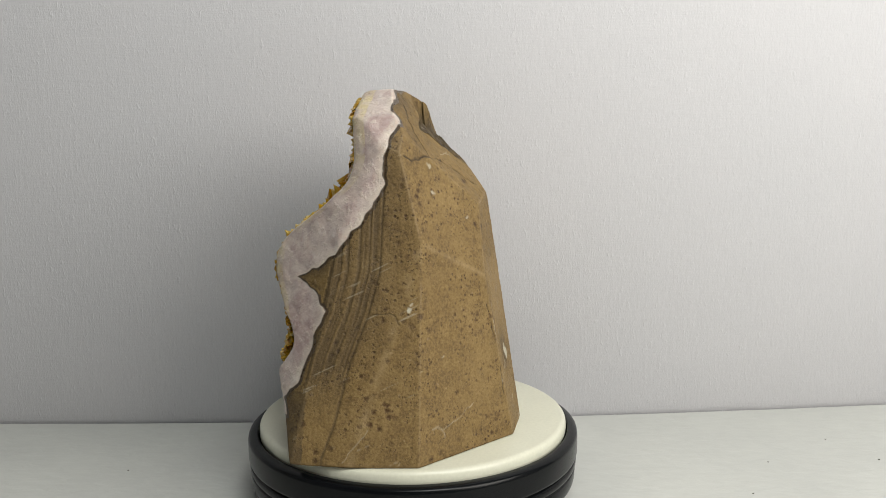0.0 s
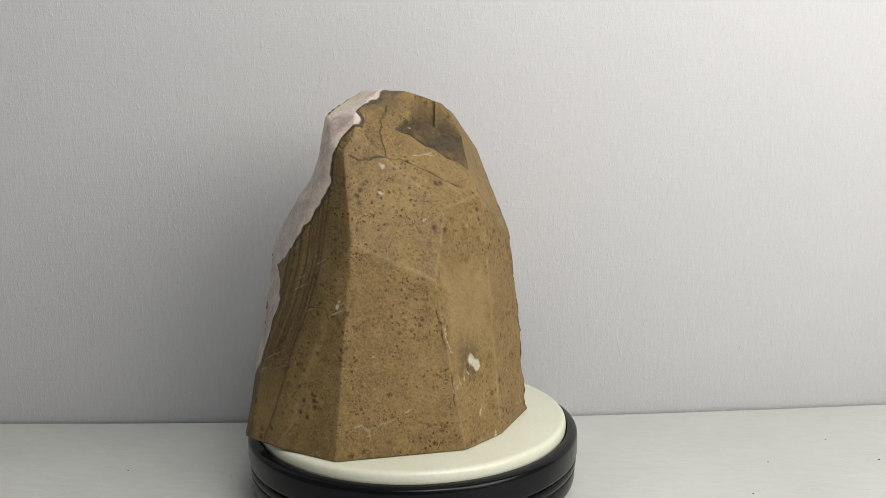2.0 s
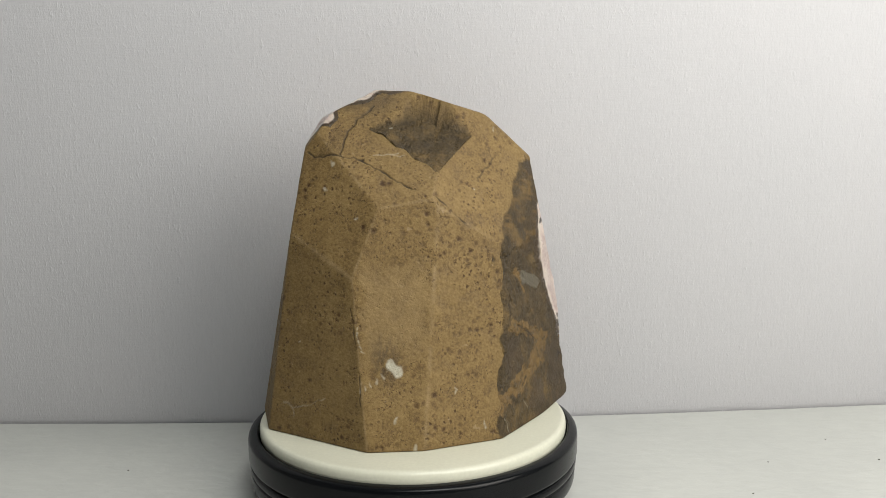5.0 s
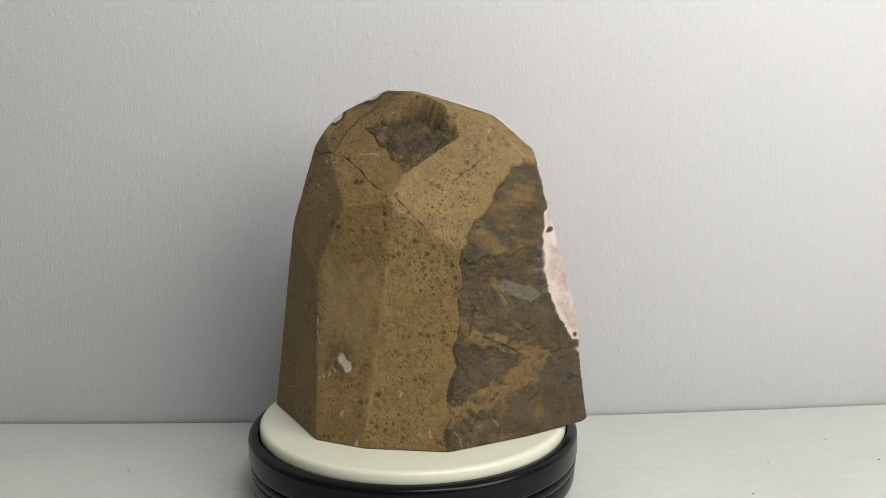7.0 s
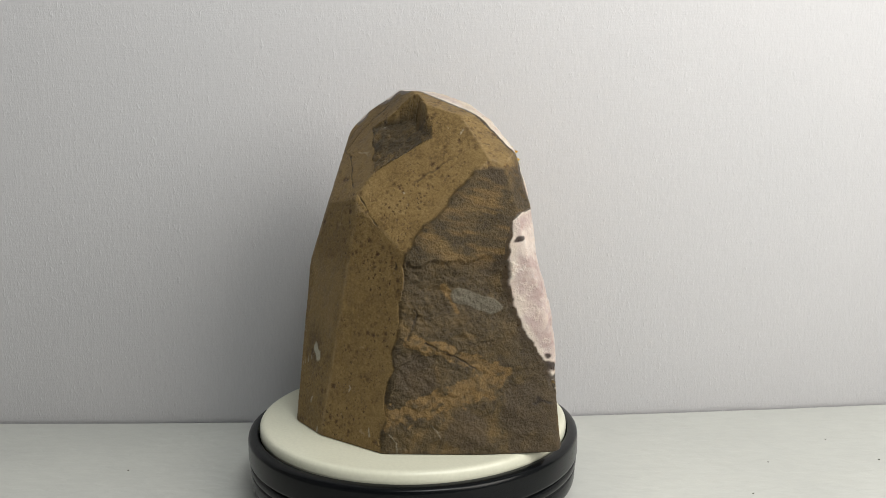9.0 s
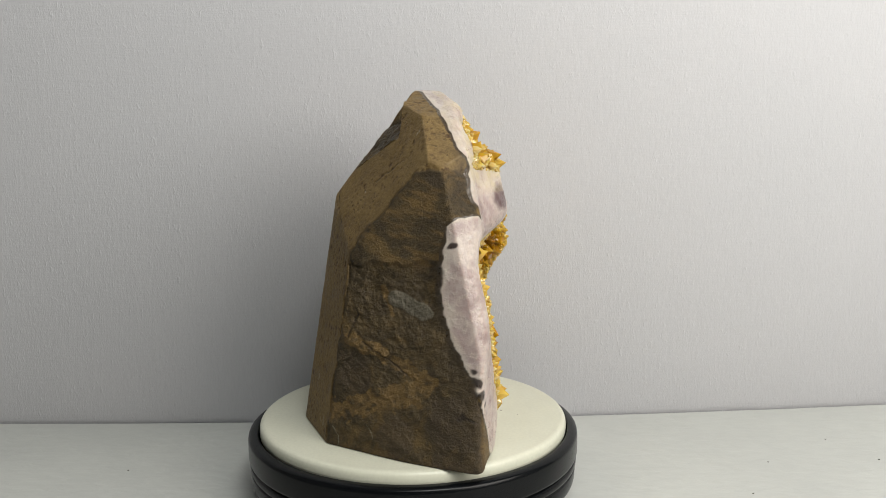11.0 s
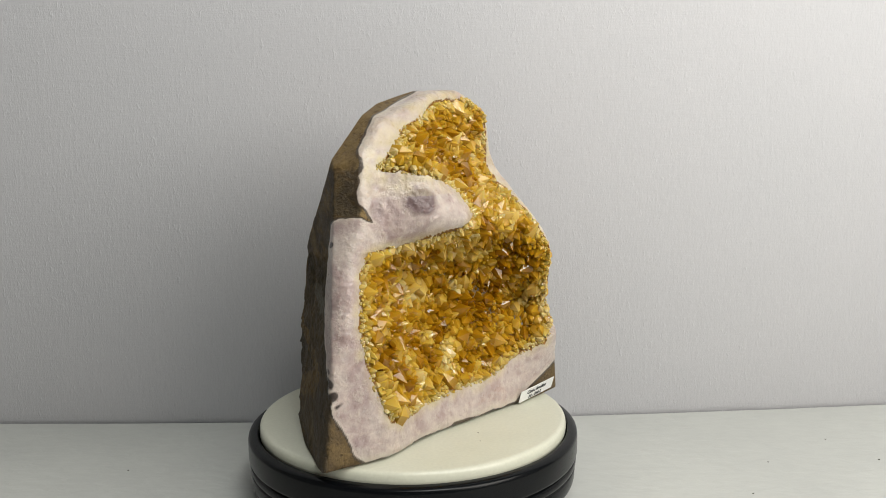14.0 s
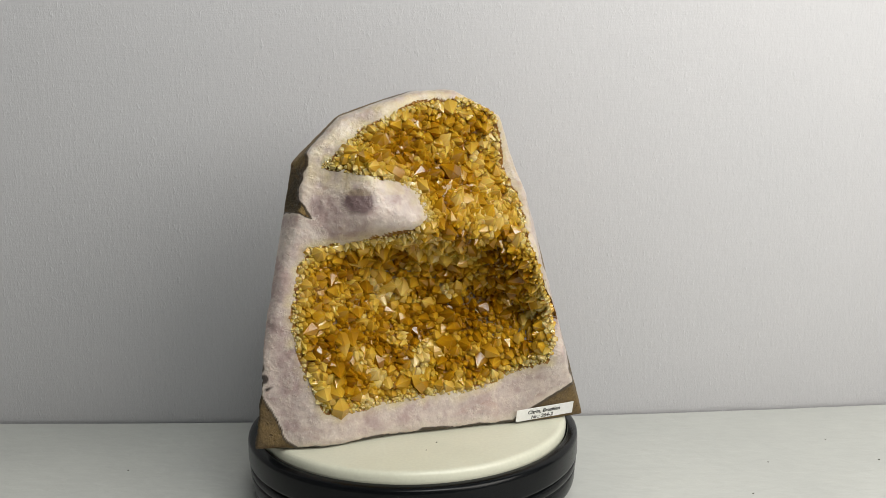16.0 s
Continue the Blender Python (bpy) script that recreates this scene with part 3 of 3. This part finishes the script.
    rag = p + 0.8 * np.stack([fractal(p, 3, 3, 150 + k) for k in range(3)], 1) - CENTRE
    rag /= np.linalg.norm(rag, axis=1)[:, None]
    white = np.zeros(len(p))
    for a, b, c, rad in SPOTS:
        white = np.maximum(white, np.clip((rad * 0.85 - spread(rag, r, [(a, b, c), (a + 0.6, b, c - 0.4)])) * 1.3, 0, 1) * (0.9 if rad > 1.7 else 0.6))
    white = np.maximum(white, np.clip((3.0 + edge_noise * 0.6 - spread(rag, r, [(4, -63.3, 51), (1, -63.6, 48.5), (-1, -64, 46)])) * 0.9, 0, 1) * 0.85)
    for width, strength, pts in VEINS:
        white = np.maximum(white, np.clip(1.3 - spread(wway, r, pts) / width, 0, 1) * strength)
    # fine scratches of the saw across the striped face
    scratch = np.clip((fractal(np.stack([(z + 0.5 * n) / 0.9, side / 22, 0 * z], 1), 1, 2, 58) - 0.75) * 4, 0, 1) * striped * np.clip(fractal(p, 14, 2, 59) * 3 - 0.5, 0, 1)
    white = np.maximum(white, scratch * 0.28) * rock
    streak = np.clip((4.3 + 2.2 * fractal(p, 5, 3, 61) - spread(way, r, STREAK)) / 0.6, 0, 1) * np.clip(0.75 + 0.8 * fractal(p, 3.5, 3, 63), 0, 1) * flank
    band = np.clip(fractal(np.stack([u, n, z * 3.5 + 0.8 * n], 1), 16, 3, 62) * 1.6, 0, 1) * flank * np.clip((z - 108) / 8, 0, 1)
    streak = np.maximum(streak, 0.7 * band)
    streak = np.maximum(streak, np.clip((2.0 + edge_noise - spread(way, r, [(-68, -8, 98), (-70, -4, 90), (-72, -2, 83)])) / 1.0, 0, 1) * flank)
    lens = np.clip((5.0 - spread(wway, r, [(-72, 0, 92), (-75, 8, 89), (-79, 16, 86)])) * 1.2, 0, 1) * flank
    stain = np.clip(0.45 + 1.2 * fractal(p, 18, 3, 77), 0, 1) * np.clip(1 + gap / 14, 0, 1) * rock
    stain = np.maximum(stain, np.clip(1.6 + gap / 1.2, 0, 1) * rock * 0.9)
    stain = np.maximum(stain, ((n > 22) & (z < 40)) * rock * np.clip(0.75 + 0.4 * edge_noise, 0, 1))
    stain = np.maximum(stain, inner * (0.42 + 0.38 * comb))
    stain = np.maximum(stain, striped * np.clip(1 + side / 22, 0, 1) * (side < 0) * np.clip((z - 50) / 25, 0, 1) * 0.45)
    stain = np.maximum(stain, np.clip((13 - np.linalg.norm((wob - (6, -64, 55)) / (1, 1, 1.5), axis=1)) / 9, 0, 1) * np.clip(0.5 + 0.7 * fractal(np.stack([u * 3, n, z + 0.5 * u], 1), 6, 3, 160), 0, 1))
    for a, b, c, rad in ((-74, 23, 159, 7), (-64, -10, 115, 6), (-79, 42, 147, 6), (-80, 20, 112, 9), (-66, -24, 45, 14), (-76, 2, 12, 16), (-88, 30, 20, 13)):
        stain = np.maximum(stain, np.clip((rad + 2 * edge_noise - np.linalg.norm(wob - (a, b, c), axis=1)) / 3, 0, 1) * flank * (1 - streak))
    qstain = np.zeros(len(p))
    for a, b, c, rad in ((-82, 32, 124, 2.1), (-95, 47, 51, 3.0), (-94, 49, 44, 3.0), (-94, 45, 57, 1.8), (-93, 51, 38, 1.2)):
        qstain = np.maximum(qstain, np.clip((rad + 0.9 * edge_noise - spread(wway, r, [(a, b, c), (a, b + 0.5, c)])) * 1.2, 0, 1))
    shift += 0.5 * lens
    shift = np.where(bottom, 0, shift)
    q = p + way * shift[:, None]
    q[:, 2] = np.maximum(q[:, 2], 0.0)
    attrs = {
        "arris": arris, "rind": np.clip(0.5 - gap / 0.9, 0, 1),
        "calm": np.clip(resid[:, 4] + 1.5, 0, 1) * np.clip((z - 50 + 6 * edge_noise) / 12, 0, 1) * np.clip((112 - z + 6 * edge_noise) / 14, 0, 1) * np.clip((22 - u + 3 * edge_noise) / 4, 0, 1) * np.clip((u + 18 + 3 * edge_noise) / 6, 0, 1),
        "crust": crust, "crack": crack, "inclusion": white, "streak": streak, "lens": lens,
        "stain": np.where(is_quartz, qstain, stain),
        "edge": np.clip(1.25 - gap / 4.5, 0, 1) * np.clip(0.7 + 0.4 * fractal(p, 6, 2, 60), 0, 1),
        "amber": np.clip(1 - dist / np.where(z > 150, 18, 7), 0, 1) * (facing > -4) * np.clip(0.6 + 0.6 * fractal(p, 5, 2, 64), 0, 1),
        "spot": np.clip((9 - np.hypot((wob[:, 0] + 38) / 1.2, wob[:, 2] - 147)) / 3, 0, 1) * (n > 40) + 0.45 * np.clip((5.5 - np.hypot(wob[:, 0] + 62, (wob[:, 2] - 143) / 1.3)) / 3, 0, 1) * (n > 40),
        "tip": np.clip(0.25 + 0.25 * fractal(p, 5, 2, 66), 0, 1),
    }
    i = np.arange(na)
    rows = np.arange(ne - 1)[:, None] * na
    quads = np.stack([rows + i, rows + (i + 1) % na, rows + na + (i + 1) % na, rows + na + i], -1).reshape(-1, 4)
    kind = np.where(is_druse, 2, np.where(rind, 1, 0))[quads].max(1)
    for code, name, mat, label in ((0, "rock_back", M_ROCK, "brown sawn basalt with dark specks and a crack"), (1, "quartz_rim", M_QUARTZ, "pale pinkish white polished quartz rim"), (2, "crystal_bed", M_BED, "amber crystal bed")):
        ob = new(name, shell_mesh(name, q, quads[kind == code], attrs, mat))
        ob.parent = geode
        tagged(ob, label)
    build_crystals(geode)
    build_label(geode)
    return geode


def build_crystals(geode):
    rng = random.Random(7)
    npr = np.random.RandomState(5)
    shapes = [crystal_mesh("crystal", rng) for _ in range(14)]
    u, z = npr.uniform(-90, 92, 60000), npr.uniform(15, 210, 60000)
    h = 0.5
    du = (face_depth(u + h, z) - face_depth(u - h, z)) / (2 * h)
    dz = (face_depth(u, z + h) - face_depth(u, z - h)) / (2 * h)
    keep = (hollow_distance(u, z) < 5) & (npr.uniform(0, 1, len(u)) < np.sqrt(1 + du * du + dz * dz) / 3)
    u, z, du, dz = u[keep], z[keep], du[keep], dz[keep]
    n = face_depth(u, z)
    pts = np.stack([u, n, z], 1)
    within = (pts @ NORMALS[:-1].T - OFFSETS[:-1]).max(1)
    inside = (within < -2.4) & (hollow_distance(u, z) < -0.5)
    fringe = (within < -3.0) & (hollow_distance(u, z) > -3) & (hollow_distance(u, z) < 1.5) & (n > 34)
    placed, sizes, chosen = np.zeros((0, 3)), np.zeros(0), []
    patch = fractal(pts, 30, 2, 15)
    rim = hollow_distance(u, z)
    for a, b, size in ((41, 131, 11.0), (-40, 108, 9.0), (10, 70, 9.0)):
        k = int(np.argmin(np.hypot(u - a, z - b)))
        placed, sizes = np.vstack([placed, pts[k]]), np.append(sizes, size)
        chosen.append((k, size))
    for k in np.nonzero(inside)[0]:
        s = min(max(7.6 * math.exp(npr.normal(0, 0.34)) * (1 + 0.18 * patch[k]), 3.4), 13.0) * (0.55 if rim[k] > -4 else 1.0)
        s = min(s, max(2.6, -1.25 * within[k]))
        if len(placed) and (np.linalg.norm(placed - pts[k], axis=1) < 0.21 * (sizes + s)).any():
            continue
        placed, sizes = np.vstack([placed, pts[k]]), np.append(sizes, s)
        chosen.append((k, s))
    for k in np.nonzero(inside)[0][::-1]:
        s = npr.uniform(2.0, 3.6)
        if (np.linalg.norm(placed - pts[k], axis=1) < 0.27 * sizes + 0.22 * s).any():
            continue
        placed, sizes = np.vstack([placed, pts[k]]), np.append(sizes, s)
        chosen.append((k, s))
    # the crystals dwindle into the quartz as a fringe of small pale points
    for k in np.nonzero(fringe)[0]:
        s = npr.uniform(1.3, 2.7) * (1.0 if rim[k] < 1 else 0.75)
        if npr.uniform() < (rim[k] + 3) / 9 or (np.linalg.norm(placed - pts[k], axis=1) < 0.2 * sizes + 0.25 * s).any():
            continue
        placed, sizes = np.vstack([placed, pts[k]]), np.append(sizes, s)
        chosen.append((k, s))
    chosen.sort(key=lambda c: -c[1])
    rest = bmesh.new()
    tips, clouds = [], []
    cloud = np.clip(0.48 + 0.75 * fractal(pts, 12, 3, 33) + 0.25 * fractal(pts, 30, 2, 34), 0, 1)
    cloud = np.maximum(cloud, np.clip(1.15 + rim / 12, 0, 1.25))
    for order, (k, s) in enumerate(chosen):
        normal = Vector((-du[k] * 0.7, -1.0, -dz[k] * 0.7)).normalized()
        normal = (normal + Vector(npr.normal(0, 0.38, 3))).normalized()
        m = Matrix.Translation((u[k] * 0.001, -n[k] * 0.001, z[k] * 0.001)) @ normal.to_track_quat("Z", "Y").to_matrix().to_4x4() @ Matrix.Rotation(npr.uniform(0, 6.28), 4, "Z")
        m = m @ Matrix.Translation((0, 0, -s * 0.00022)) @ Matrix.Diagonal((s * 0.001, s * 0.001, s * 0.001 * npr.uniform(0.7, 1.05), 1))
        shape = shapes[order % len(shapes)]
        if order < 300:
            ob = new("crystal", shape)
            ob.parent = geode
            ob.matrix_basis = m
            ob.color = (cloud[k], 0, 0, 1)
        else:
            base = [rest.verts.new(m @ v.co) for v in shape.vertices]
            clouds.extend([cloud[k]] * len(shape.vertices))
            # small crystals between the big ones stay dark, as painted crevice shade
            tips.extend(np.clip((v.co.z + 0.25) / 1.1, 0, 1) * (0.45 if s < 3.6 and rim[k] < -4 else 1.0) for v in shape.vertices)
            for f in shape.polygons:
                rest.faces.new([base[v] for v in f.vertices])
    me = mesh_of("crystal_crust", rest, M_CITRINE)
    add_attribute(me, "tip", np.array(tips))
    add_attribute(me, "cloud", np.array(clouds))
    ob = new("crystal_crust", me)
    ob.color = (0, 0, 0, 1)
    ob.parent = geode
    tagged(ob, "small golden citrine crystals", kind="stuff")


def build_label(geode):
    """The paper sticker at the foot of the crystal face, with two lines of print."""
    at = Matrix.Translation((0.0795, -0.0369, 0.0063)) @ Matrix.Rotation(radians(10.5), 4, "Z") @ Matrix.Rotation(radians(-1.5), 4, "Y") @ Matrix.Rotation(radians(107), 4, "X")
    bm = box(-0.0202, 0.0202, -0.0043, 0.0043, -0.0004, 0.0)
    sticker = part("label_sticker", bm, M_PAPER, geode, "white paper label with black print")
    sticker.matrix_basis = at
    for text, x, y in (("Citrin, Brasilien", -0.001, 0.0004), ("Nr.: 264-2", -0.002, -0.0035)):
        cu = bpy.data.curves.new("print", "FONT")
        cu.body, cu.size, cu.align_x, cu.shear = text, 0.0037, "CENTER", 0.15
        cu.extrude = 0.00005
        cu.offset = 0.00006
        cu.materials.append(M_INK)
        ob = new("print", cu)
        ob.parent = sticker
        ob.matrix_basis = Matrix.Translation((x, y, 0.0002))


def build_specks():
    rng = random.Random(3)
    for x, y in ((-0.29, -0.02), (-0.20, 0.03), (0.25, 0.02), (0.31, 0.06), (0.22, -0.03), (0.33, 0.02)):
        bm = bmesh.new()
        bmesh.ops.create_icosphere(bm, subdivisions=1, radius=0.0007, matrix=Matrix.Diagonal((1, rng.uniform(0.6, 1), 0.5, 1)))
        ob = tagged(new("crumb", mesh_of("crumb", bm, M_DIRT)), "tiny dark crumb on the white table", "crumb", group="crumbs on the table")
        ob.location = (x, y, 0.0003)


build_room()
build_table()
disc = build_turntable()
geode = build_geode()
build_specks()


def motions():
    rows = [0.5 * i for i in range(33)]
    walk(geode, [(t, pose(0, 0, DISC + 0.0002, 0, 0, START - TURN * t)) for t in rows])
    walk(disc, [(t, pose(0, 0, DISC, 0, 0, START - TURN * t)) for t in rows])


motions()
